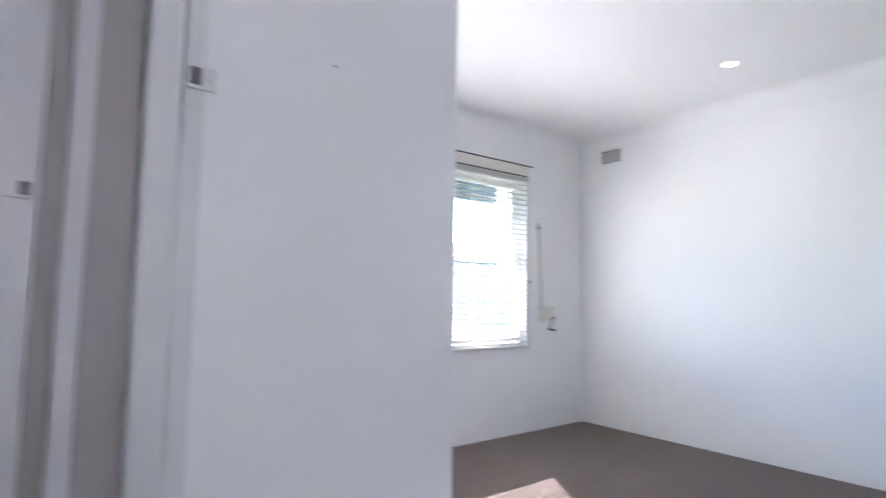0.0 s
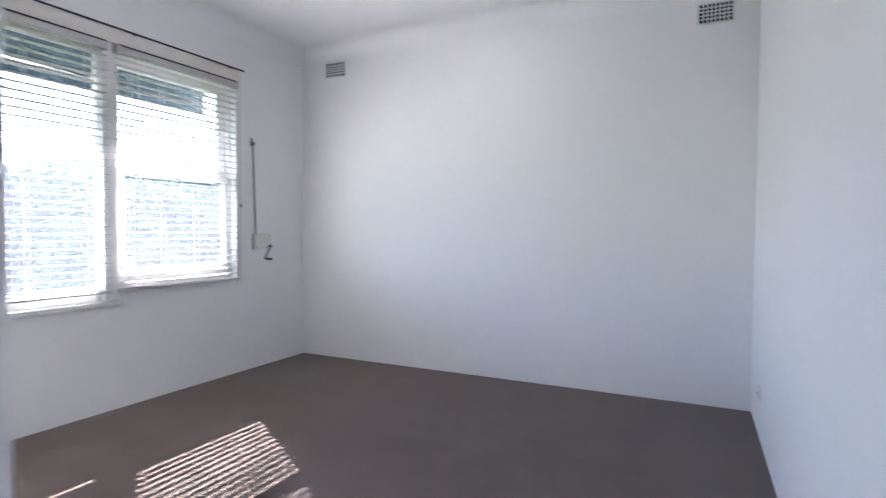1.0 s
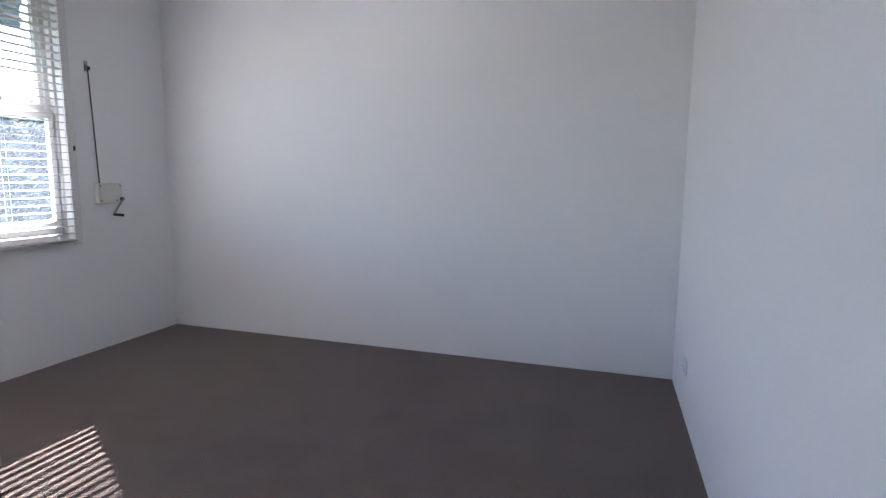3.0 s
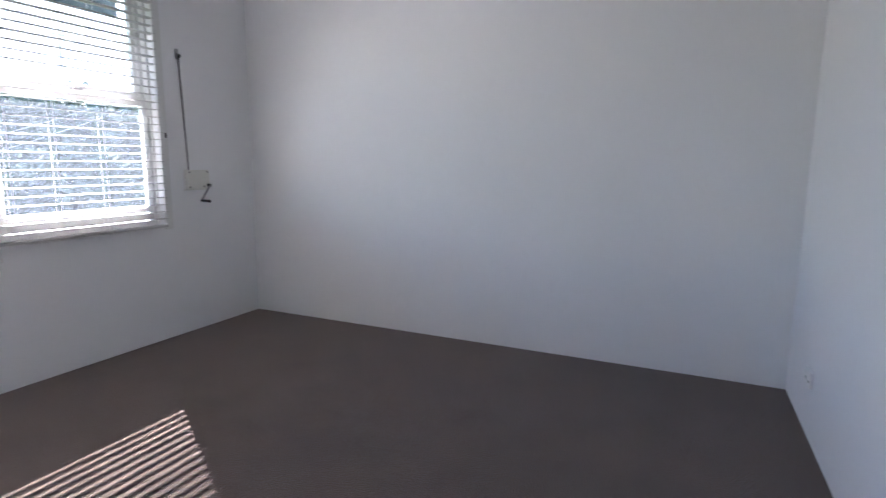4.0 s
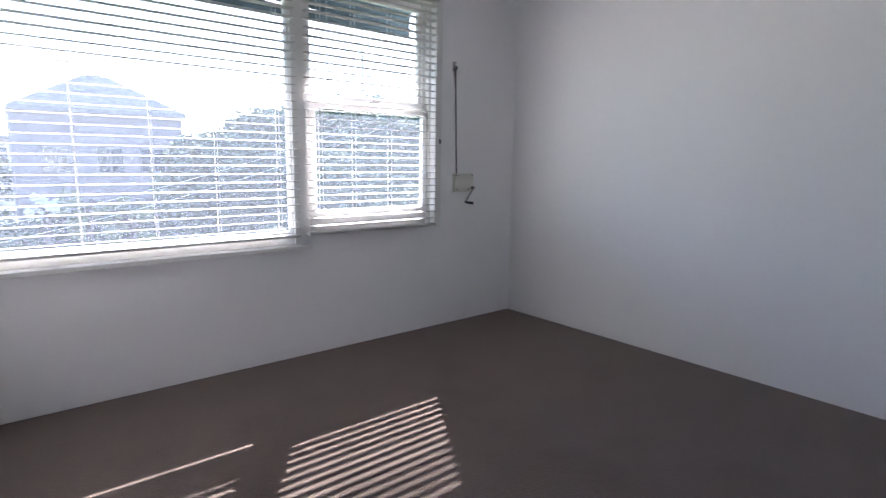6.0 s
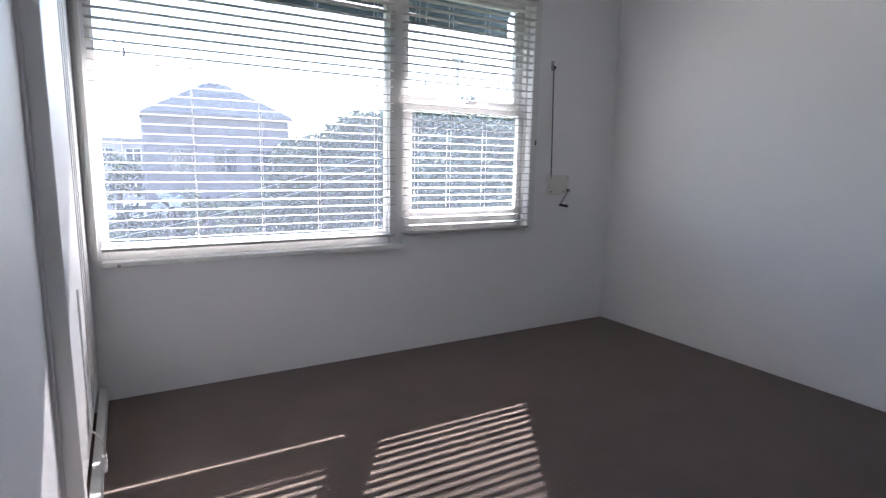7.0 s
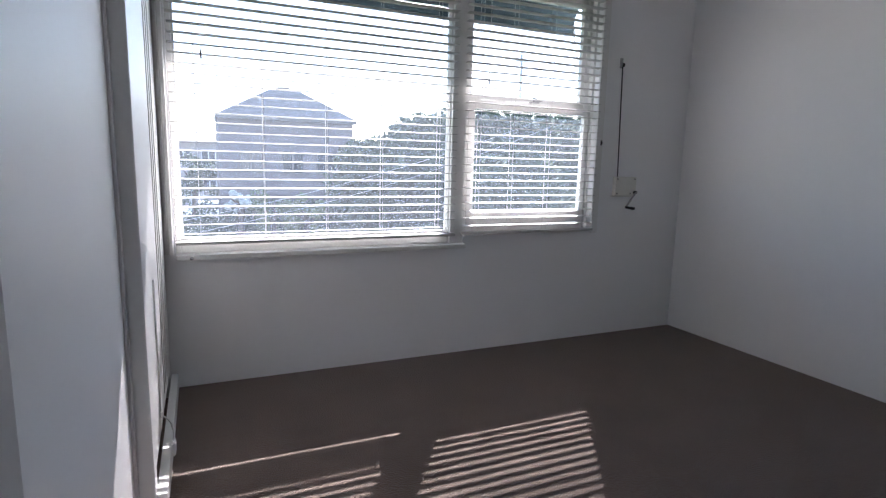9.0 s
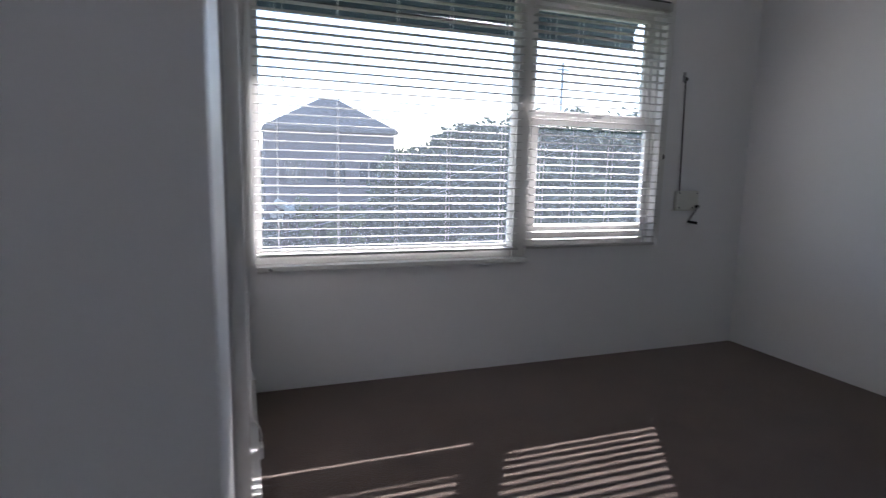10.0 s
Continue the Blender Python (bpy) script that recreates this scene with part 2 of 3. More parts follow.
# ---- hall round the entry ----
structure("wall_hall_north", boxes((-4.178, CX, CY, CY + 0.12, -0.2, H), (-6.0, -4.562, CY, CY + 0.12, -0.2, H), (-4.562, -4.178, CY, CY + 0.12, 2.06, H)), PLASTER, "white plaster hall wall ending at the room's corner", "wall")
structure("wall_hall_west", boxes((-6.1, -6.0, -5.1, CY + 0.12, -0.2, H)), PLASTER, "plain white hall wall", "wall")
# The opening is out of view, added and sized to light the hall.
structure("wall_hall_south", boxes((-6.0, -4.6, -5.1, -5.0, -0.2, H), (-4.12, -3.33, -5.1, -5.0, -0.2, H), (-4.6, -4.12, -5.1, -5.0, 2.02, H), (-4.6, -4.12, -5.1, -5.0, -0.2, HALL_SILL)), PLASTER, "plain white hall wall with an unseen opening added to let daylight in", "wall")
structure("wall_hall_east", boxes((-3.45, -3.33, -5.0, SOUTH - 0.275, -0.2, H)), PLASTER, "plain white hall wall", "wall")


def hall_door():
    """The closed door of the hall cupboard, in its stepped frame with old hinge plates."""
    y = CY
    d = tagged(new("door_1"), "white painted hall cupboard door, closed, in a stepped frame", "door", kind="structure")
    part("architrave", boxes((-4.227, -4.179, y - 0.012, y + 0.10, 0.0, 2.06), (-4.297, -4.229, y - 0.026, y + 0.10, 0.0, 2.06), bevel=0.012), ARCHITRAVE, d)
    part("jamb", boxes((-4.379, -4.299, y + 0.020, y + 0.11, 0.0, 2.06), bevel=0.004), SHADED_TAUPE, d, "taupe door jamb, shade put into its tone")
    part("door_stop", boxes((-4.421, -4.381, y - 0.006, y + 0.10, 0.0, 2.06), bevel=0.006), SHADED_WHITE, d)
    part("rebate", boxes((-4.458, -4.423, y + 0.030, y + 0.11, 0.0, 2.06)), SHADED_TAUPE, d, "taupe rebate, shade put into its tone")
    part("door_leaf", boxes((-4.561, -4.460, y + 0.004, y + 0.055, 0.0, 2.06), bevel=0.004), SHADED_WHITE, d)
    part("backing", boxes((-4.561, -4.179, y + 0.111, y + 0.119, 0.0, 2.06)), SHADED_TAUPE, d)
    p = part("hinge_plate", boxes((-4.224, -4.160, y - 0.0180, y - 0.0115, 1.646, 1.698), bevel=0.002), ARCHITRAVE, d, "painted-over hinge plate")
    part("knuckle", boxes((-4.216, -4.192, y - 0.0240, y - 0.0182, 1.654, 1.692), bevel=0.003), WORN, p, "dark worn hinge knuckle")
    part("screw", rod(blank(), (-4.176, y - 0.0180, 1.672), (-4.176, y - 0.0205, 1.672), 0.005, 10), ARCHITRAVE, p, smooth=True)
    p = part("hinge_plate", boxes((-4.528, -4.468, y - 0.0010, y + 0.0045, 1.374, 1.410), bevel=0.002), SHADED_WHITE, d, "painted-over hinge plate")
    part("knuckle", boxes((-4.490, -4.470, y - 0.0060, y - 0.0012, 1.380, 1.404), bevel=0.003), WORN, p, "dark worn hinge knuckle")


nail = thing("nail", "tiny dark nail in the white hall wall", "nail", (-3.868, CY, 1.791))
part("shank", rod(blank(), (0, 0.004, 0), (0, -0.004, 0), 0.0012, 6), DARK, nail)
part("head", rod(blank(), (0, -0.004, 0), (0, -0.0055, 0), 0.003, 8), DARK, nail)
hall_door()


# ---- built-in cupboard on the west wall ----
def west_cupboard():
    c = thing("built_in_cupboard", "white gloss built-in cupboard with flush door beside the window", "cupboard", (WEST, 0, 0))
    x0, x1 = 0.0005, 0.056
    part("stile", boxes((x0, x1, -1.120, -1.040, 0.0, 2.45), bevel=0.005), GLOSS, c)
    part("stile", boxes((x0, x1, -0.130, -0.064, 0.0, 2.45), bevel=0.004), GLOSS, c)
    part("top_rail", boxes((x0, x1, -1.040, -0.130, 2.37, 2.45), bevel=0.003), GLOSS, c)
    part("backing", boxes((x0, 0.012, -1.040, -0.130, 0.0, 2.37)), GLOSS, c)
    d = part("door", boxes((0.014, x1 - 0.0015, -1.037, -0.133, 0.125, 2.367), bevel=0.003), GLOSS, c)
    for yy in (-0.50, -0.40, -0.30):
        part("moulding", boxes((x1 - 0.0015, x1 + 0.002, yy - 0.007, yy + 0.007, 0.18, 2.30), bevel=0.001), GLOSS, d)
    # Thin grey strip draws the shadow band where the cupboard meets the wall.
    part("shadow_strip", boxes((x0, 0.010, -1.165, -1.122, 0.0, 2.45), bevel=0.003), SHADED_WHITE, c, "grey strip standing in for the shadow between cupboard and wall")


west_cupboard()
structure("baseboard", boxes((WEST + 0.0565, -3.390, -1.118, -0.002, 0.0, 0.075), bevel=0.005), GLOSS, "white gloss skirting board", "baseboard")
structure("baseboard_near", boxes((WEST + 0.0005, WEST + 0.012, CY + 0.002, -1.167, 0.0, 0.09), bevel=0.003), GLOSS, "white gloss skirting board", "baseboard")


def socket(name, label, place, turn, cable=False):
    s = thing(name, label, "outlet", place)
    s.matrix_basis = pose(*place, 0, 0, turn)
    part("plate", boxes((-0.058, 0.058, -0.010, 0.0, -0.036, 0.036), bevel=0.003), WHITE, s)
    for x in (-0.030, 0.030):
        part("switch", boxes((x - 0.008, x + 0.008, -0.014, -0.010, 0.008, 0.024), bevel=0.002), WHITE, s)
        bm = blank()
        for dx, tilt in ((-0.007, 30), (0.007, -30)):
            box(bm, -0.001, 0.001, -0.0115, -0.0100, -0.005, 0.005, m=pose(x + dx, 0, -0.012, 0, tilt, 0))
        part("slot", bm, VOID, s)
    return s


socket("power_outlet", "white double power outlet low on the plain wall", (-0.50, SOUTH - 0.0100, 0.254), 180 + SOUTH_SKEW)


def cable_box():
    """A small white junction box with its cable, low beside the cupboard."""
    c = thing("cable_box", "small white junction box on the skirting with a thin cable", "cable box", (-3.390, -0.80, 0.0))
    part("body", boxes((0.0005, 0.012, -0.028, 0.028, 0.050, 0.100), bevel=0.003), WHITE, c)
    part("cover", boxes((0.012, 0.015, -0.025, 0.025, 0.053, 0.097), bevel=0.001), WHITE, c)
    bm = blank()
    pts = [(0.007, 0.0, 0.099), (0.009, 0.004, 0.14), (0.000, 0.002, 0.18), (-0.028, 0.0, 0.215)]
    for a, b in zip(pts, pts[1:]):
        rod(bm, a, b, 0.003, 8)
    part("cable", bm, WHITE, c)
    part("conduit", boxes((-0.0335, -0.026, -0.006, 0.006, 0.215, 0.74), bevel=0.003), WHITE, c, "white cable cover strip")
    part("clip", boxes((-0.0335, -0.022, -0.010, 0.010, 0.205, 0.228), bevel=0.003), WHITE, c)


cable_box()

# ---- windows ----


def window_left():
    w = tagged(new("window_1"), "wide fixed window in a white timber frame with dusty glass", "window", kind="structure")
    x0, x1, y0, y1 = WL, MULL[0], 0.018, 0.075
    gx0, gx1, gz0, gz1 = x0 + 0.024, x1 - 0.010, WB + 0.034, WT - 0.06
    fr = part("window_frame", boxes((x0, gx0, y0, y1, WB - 0.034, WT), (gx1, x1, y0, y1, WB - 0.034, WT), (gx0, gx1, y0, y1, WB - 0.034, gz0), (gx0, gx1, y0, y1, gz1, WT), bevel=0.004), FRAME, w)
    part("glazing_bead", boxes((gx0 - 0.001, gx0 + 0.012, y0 + 0.015, y0 + 0.034, gz0, gz1), (gx1 - 0.005, gx1 + 0.001, y0 + 0.015, y0 + 0.034, gz0, gz1), (gx0 + 0.013, gx1 - 0.013, y0 + 0.015, y0 + 0.034, gz0 - 0.001, gz0 + 0.012), (gx0 + 0.013, gx1 - 0.013, y0 + 0.015, y0 + 0.034, gz1 - 0.012, gz1 + 0.001)), FRAME, fr)
    p = part("pane", boxes((gx0 - 0.004, gx1 + 0.004, y0 + 0.038, y0 + 0.042, gz0 - 0.004, gz1 + 0.004)), GLASS, w, "dusty clear glass pane")
    p.visible_shadow = False
    return w


def window_right():
    """A double-hung sash window."""
    w = tagged(new("window_2"), "white timber double-hung sash window, closed, with dusty glass", "window", kind="structure")
    x0, x1 = MULL[1], WR
    part("window_frame", boxes((x0, x0 + 0.035, 0.0425, 0.140, WB + 0.011, WT), (x1 - 0.020, x1, 0.0425, 0.140, WB + 0.011, WT), (x0 + 0.035, x1 - 0.020, 0.02, 0.140, WT - 0.045, WT), bevel=0.004), FRAME, w)
    part("parting_bead", boxes((x1 - 0.048, x1 - 0.0205, 0.082, 0.096, WB + 0.002, WT - 0.045), (x0 + 0.035, x0 + 0.050, 0.082, 0.096, WB + 0.002, WT - 0.045)), FRAME, w)
    a, b = x0 + 0.037, x1 - 0.037
    for name, y0, z0, z1, low, top, stile in (("lower_sash", 0.044, WB + 0.024, 1.575, 0.126, 0.055, 0.032), ("upper_sash", 0.100, 1.552, WT - 0.047, 0.060, 0.05, 0.034)):
        y1, g0, g1 = y0 + 0.036, z0 + low, z1 - top
        s = part(name, boxes((a, a + 0.046, y0, y1, z0, z1), (b - stile, b, y0, y1, z0, z1), (a + 0.046, b - stile, y0, y1, z0, g0), (a + 0.046, b - stile, y0, y1, g1, z1), bevel=0.003), FRAME, w)
        p = part("pane", boxes((a + 0.042, b - stile + 0.004, y0 + 0.016, y0 + 0.020, g0 - 0.004, g1 + 0.004)), GLASS, s, "dusty clear glass pane")
        p.visible_shadow = False
    k = part("sash_lock", boxes((-1.29, -1.23, 0.050, 0.075, 1.5755, 1.587), bevel=0.003), STEEL, w, "small metal sash lock")
    part("lever", boxes((-1.275, -1.215, 0.042, 0.058, 1.5875, 1.598), bevel=0.003), STEEL, k)
    return w


window_left()
window_right()
structure("mullion", boxes((MULL[0] + 0.0005, MULL[1] - 0.0005, 0.0, 0.080, WB - 0.034, WT), bevel=0.005), FRAME, "white timber post between the two windows", "mullion")
structure("trim_right", boxes((WR + 0.001, WR + 0.054, -0.012, -0.0005, WB + 0.0, WT + 0.01), bevel=0.004), FRAME, "narrow white timber window trim", "trim")
structure("trim_left", boxes((WEST + 0.0575, -3.404, -0.040, -0.0005, WB - 0.03, WT + 0.01), (-3.403, -3.382, -0.058, -0.0005, WB - 0.03, WT + 0.01), bevel=0.005), FRAME, "white moulded timber window trim at the cupboard", "trim")
structure("trim_head", boxes((WEST + 0.002, WR + 0.045, -0.020, -0.0005, WT + 0.012, WT + 0.100), bevel=0.004), TRIM, "cream painted timber board over the windows", "trim")
structure("window_sill", boxes((WL, MULL[1], -0.050, 0.145, WB - 0.0615, WB - 0.035), (MULL[1] + 0.001, WR + 0.034, -0.014, 0.0415, WB + 0.0105, WB + 0.021), bevel=0.005), FRAME, "white painted timber window sill", "sill")
structure("outer_sill", boxes((WL, WR, T + 0.001, T + 0.06, WB - 0.09, WB - 0.04)), FRAME, "weathered outer window sill", "sill")


def curtain_track():
    c = thing("curtain_track", "thin dark metal curtain track above the windows", "curtain track", (-2.05, -0.026, 2.420))
    part("track", boxes((-1.33, 1.32, -0.006, 0.006, -0.005, 0.005), bevel=0.0015), DARK, c)
    for x in (-1.2, -0.4, 0.4, 1.2):
        part("bracket", boxes((x - 0.01, x + 0.01, 0.0065, 0.0255, -0.004, 0.004)), DARK, c)


curtain_track()


def slat_mesh(length):
    """One gently curved slat, centred."""
    bm = blank()
    wide, thick = SLAT_W, 0.0026
    n = 4
    rows = []
    for i in range(n + 1):
        u = (i / n - 0.5) * wide
        h = 0.0024 * (1 - (2 * i / n - 1) ** 2)
        rows.append([bm.verts.new((s * length / 2, u, h + k)) for s in (-1, 1) for k in (0, thick)])
    for p, q in zip(rows, rows[1:]):
        bm.faces.new((p[0], p[2], q[2], q[0]))
        bm.faces.new((p[1], q[1], q[3], p[3]))
        bm.faces.new((p[0], q[0], q[1], p[1]))
        bm.faces.new((p[2], p[3], q[3], q[2]))
    for r in (rows[0], rows[-1]):
        bm.faces.new((r[0], r[1], r[3], r[2]))
    bmesh.ops.recalc_face_normals(bm, faces=bm.faces)
    me = bpy.data.meshes.new("slat")
    bm.to_mesh(me)
    bm.free()
    me.materials.append(SLAT)
    return me


SLAT_W, PITCH = 0.0455, 0.0458


def slat_tilt(z, low):
    """Degrees by which the room edge of the slat at height z hangs down; slats above 1.21 and below low are set to
    block sun stripes.
    """
    if z < low:
        return -6.0
    if z > 1.73:
        return -3.0
    return 0.5 if z > 1.21 else 2.6


def blind(label, x0, x1, zb, cords, y, wand, closed=0):
    mid = (x0 + x1) / 2
    b = thing("venetian_blind", label, "blind", (mid, y, zb), "blinds over the windows")
    half, top = (x1 - x0) / 2, WT - zb
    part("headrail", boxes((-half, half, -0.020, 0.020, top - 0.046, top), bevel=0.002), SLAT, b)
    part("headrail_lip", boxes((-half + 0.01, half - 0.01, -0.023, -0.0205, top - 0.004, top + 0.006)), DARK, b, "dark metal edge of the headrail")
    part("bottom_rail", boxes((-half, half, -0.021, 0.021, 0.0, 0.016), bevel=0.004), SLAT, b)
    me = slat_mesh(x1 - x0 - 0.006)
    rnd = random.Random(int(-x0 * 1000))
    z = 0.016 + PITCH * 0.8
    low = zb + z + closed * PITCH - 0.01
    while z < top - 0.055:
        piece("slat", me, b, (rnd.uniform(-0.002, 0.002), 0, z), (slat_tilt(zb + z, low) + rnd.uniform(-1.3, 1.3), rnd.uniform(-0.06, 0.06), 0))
        z += PITCH
    for x in cords:
        u = x - mid
        bm = blank()
        for dy in (-0.0235, 0.0235):
            rod(bm, (u, dy, 0.004), (u, dy, top - 0.046), 0.0011, 5)
        part("ladder_cord", bm, CORD, b)
    for x in (x0 + 0.006, x1 - 0.006):
        part("end_bracket", boxes((x - mid - 0.010, x - mid + 0.010, -0.024, 0.029, top - 0.050, top + 0.004), bevel=0.002), SLAT, b)
    u = wand - mid
    part("tilt_cord", rod(blank(), (u, -0.030, top - 0.04), (u, -0.030, top - 0.62), 0.0013, 6), CORD, b)
    part("tassel", rod(blank(), (u, -0.030, top - 0.62), (u, -0.030, top - 0.66), 0.004, 10, 0.006), SLAT, b, smooth=True)
    return b


blind("wide cream venetian blind, lowered, slats open, over the fixed window", -3.368, -1.850, 0.750, (-3.254, -2.941, -2.618, -2.31, -1.966), -0.030, -3.22, 3)
blind("narrower cream venetian blind, lowered, slats open, over sash window", -1.792, -0.818, 0.757, (-1.70, -1.471, -1.203, -0.925), -0.030, -1.66)


def cord_end():
    k = thing("blind_cleat", "small brass cord cleat under the blind at the window's end", "cleat", (-3.30, -0.0505, 0.687))
    part("post", rod(blank(), (0, 0.0025, 0.0), (0, -0.012, 0.0), 0.005, 10), STEEL, k, smooth=True)
    part("knob", rod(blank(), (0, -0.012, 0.0), (0, -0.020, 0.0), 0.009, 12), STEEL, k, smooth=True)


cord_end()


def catch(x, z):
    k = thing("blind_catch", "tiny dark metal catch on the window trim", "catch", (x, -0.0125, z))
    part("plate", boxes((-0.006, 0.006, -0.002, 0.0, -0.016, 0.016), bevel=0.001), DARK, k)
    part("pin", rod(blank(), (0, -0.002, 0), (0, -0.012, 0.0), 0.004, 8), DARK, k, smooth=True)


catch(-0.764, 1.345)


# ---- awning winder ----
def winder():
    """The hand winder of the awning: pulley, cord, gear box and crank."""
    w = thing("awning_winder", "ivory awning winder box with crank, dark cord and wall pulley", "winder", (-0.541, 0.0, 1.056))
    bx = part("gear_box", boxes((-0.092, 0.090, -0.034, -0.0005, -0.065, 0.065), bevel=0.005), BOX, w)
    part("base_plate", boxes((-0.106, 0.100, -0.006, -0.0005, -0.073, -0.0655)), BOX, w)
    for x, z in ((-0.078, 0.050), (0.074, 0.050), (-0.076, -0.050), (0.040, -0.050)):
        part("screw", rod(blank(), (x, -0.034, z), (x, -0.0375, z), 0.0045, 10), DARK, bx, smooth=True)
    part("cord", rod(blank(), (-0.066, -0.016, 0.064), (-0.088, -0.014, 0.800), 0.0042, 8), STRAP, w, "dark braided cord")
    pl = part("pulley_bracket", boxes((-0.102, -0.078, -0.006, -0.0005, 0.785, 0.850), bevel=0.002), STEEL, w, "worn steel pulley bracket")
    part("wheel", rod(blank(), (-0.096, -0.016, 0.805), (-0.080, -0.016, 0.805), 0.013, 14), DARK, pl, smooth=True)
    part("cheek", boxes((-0.101, -0.098, -0.026, -0.005, 0.793, 0.822), bevel=0.001), STEEL, pl)
    part("hub", rod(blank(), (0.076, -0.034, -0.042), (0.076, -0.054, -0.042), 0.011, 14), DARK, w, smooth=True)
    cr = part("crank_arm", rod(blank(), (0.078, -0.052, -0.038), (-0.012, -0.062, -0.142), 0.0065, 10), STEEL, w, "worn steel crank arm", smooth=True)
    part("crank_grip", rod(blank(), (-0.016, -0.060, -0.143), (0.022, -0.110, -0.150), 0.0085, 12, 0.0100), GRIP, cr, "black crank grip", smooth=True)
    return w


winder()


# ---- vents and lamp ----
def vent(name, y):
    """A cast plaster wall vent with a grid of square holes."""
    v = thing(name, "white plaster wall vent with a grid of dark holes", "vent", (-0.0005, y, 2.580), "wall vents")
    w, h, t = 0.224, 0.142, 0.0055
    nx, nz = 8, 5
    part("backing", boxes((-0.0015, 0.0, -w / 2 + 0.004, w / 2 - 0.004, -h / 2 + 0.004, h / 2 - 0.004)), VOID, v, "dark duct behind the grid")
    part("frame", boxes((-t, -0.0016, -w / 2, -w / 2 + 0.014, -h / 2, h / 2), (-t, -0.0016, w / 2 - 0.014, w / 2, -h / 2, h / 2), (-t, -0.0016, -w / 2 + 0.014, w / 2 - 0.014, -h / 2, -h / 2 + 0.012), (-t, -0.0016, -w / 2 + 0.014, w / 2 - 0.014, h / 2 - 0.012, h / 2), bevel=0.0015), VENT, v)
    iw, ih = w - 0.028, h - 0.024
    for i in range(1, nx):
        yy = -iw / 2 + iw * i / nx
        part("bar", boxes((-t + 0.001, -0.0016, yy - 0.0034, yy + 0.0034, -ih / 2, ih / 2)), VENT, v)
    for i in range(1, nz):
        zz = -ih / 2 + ih * i / nz
        part("cross_bar", boxes((-t + 0.0015, -0.0018, -iw / 2, iw / 2, zz - 0.0034, zz + 0.0034)), VENT, v)


vent("wall_vent", -0.378)
vent("wall_vent", -3.415)


def downlight():
    d = thing("downlight", "round white recessed ceiling downlight, lit", "downlight", (-0.765, -1.854, H))
    bm = blank()
    n = 32
    prof = [(0.034, -0.002), (0.036, -0.006), (0.048, -0.006), (0.051, -0.001), (0.051, 0.0), (0.034, 0.0)]
    rings = [[bm.verts.new((r * math.cos(math.tau * i / n), r * math.sin(math.tau * i / n), z)) for i in range(n)] for r, z in prof]
    for p, q in zip(rings, rings[1:]):
        for i in range(n):
            bm.faces.new((p[i], p[(i + 1) % n], q[(i + 1) % n], q[i]))
    part("trim_ring", bm, WHITE, d, smooth=True)
    part("lens", rod(blank(), (0, 0, -0.0045), (0, 0, -0.001), 0.0345, 28), LAMP, d, "glowing white lens")


downlight()


# ---- awning outside ----
def awning():
    a = thing("awning", "dark teal canvas window awning on metal arms, outside the windows", "awning", (-2.225, T, 2.30))
    half = 1.63
    bm = blank()
    n = 14
    prof = [(0.005, 0.42), (0.17, 0.31), (0.31, 0.16), (0.446, -0.015), (0.452, -0.142)]
    rows = []
    for i in range(n + 1):
        x = -half + 2 * half * i / n
        sag = 0.006 * math.sin(i * 2.1) + 0.004 * math.sin(i * 0.9)
        rows.append([bm.verts.new((x, u + sag * (k > 0), z)) for k, (u, z) in enumerate(prof)])
    for p, q in zip(rows, rows[1:]):
        for k in range(len(prof) - 1):
            bm.faces.new((p[k], q[k], q[k + 1], p[k + 1]))
    bmesh.ops.solidify(bm, geom=bm.faces[:], thickness=0.003)
    part("canvas", bm, AWNING, a)
    part("front_bar", rod(blank(), (-half, 0.452, -0.075), (half + 0.012, 0.452, -0.075), 0.011, 12), DARK, a, smooth=True)
    for s in (-1, 1):
        arm = part("arm", rod(blank(), (s * (half + 0.008), 0.450, -0.09), (s * (half - 0.205), 0.016, -0.68), 0.0085, 10), FRAME, a, "white metal awning arm", smooth=True)
        part("pivot", boxes((s * (half - 0.205) - 0.016, s * (half - 0.205) + 0.016, 0.0005, 0.022, -0.72, -0.65), bevel=0.003), FRAME, arm)


awning()

# ---- outside ----
G = -3.3
structure("ground", boxes((-400, 400, -400, 900, G - 0.5, G)), GRASS, "rough lawn and gardens", "ground")
structure("road", boxes((-200, 200, 36, 43, G + 0.004, G + 0.02)), ASPHALT, "dark asphalt street", "road")
structure("driveway", boxes((-3.5, 9, 6.0, 24.5, G + 0.004, G + 0.015)), ASPHALT, "dark asphalt yard", "pavement")
# Out of view: sunlit wall added to reflect warmer light through the hall opening.
structure("courtyard_wall", boxes((-12, 3, -9.2, -8.9, G, 5.5)), RENDERED, "unseen plain rendered wall added behind the hall to bounce sunlight in", "wall")
structure("facade_below", boxes((-6.1, 0.22, 0.0, T, G + 0.001, -0.2005)), BRICK, "brick outer wall of the flat below", "facade")


def far_window(parent, x, y, z, w, h, mat=None):
    f = part("window", boxes((x - w / 2, x + w / 2, y - 0.05, y + 0.02, z - h / 2, z + h / 2)), mat or RENDERED, parent)
    for s in (-1, 1):
        part("pane", boxes((x + s * w / 4 - w / 4 + 0.05, x + s * w / 4 + w / 4 - 0.05, y - 0.06, y - 0.051, z - h / 2 + 0.06, z + h / 2 - 0.06)), FARGLASS, f)


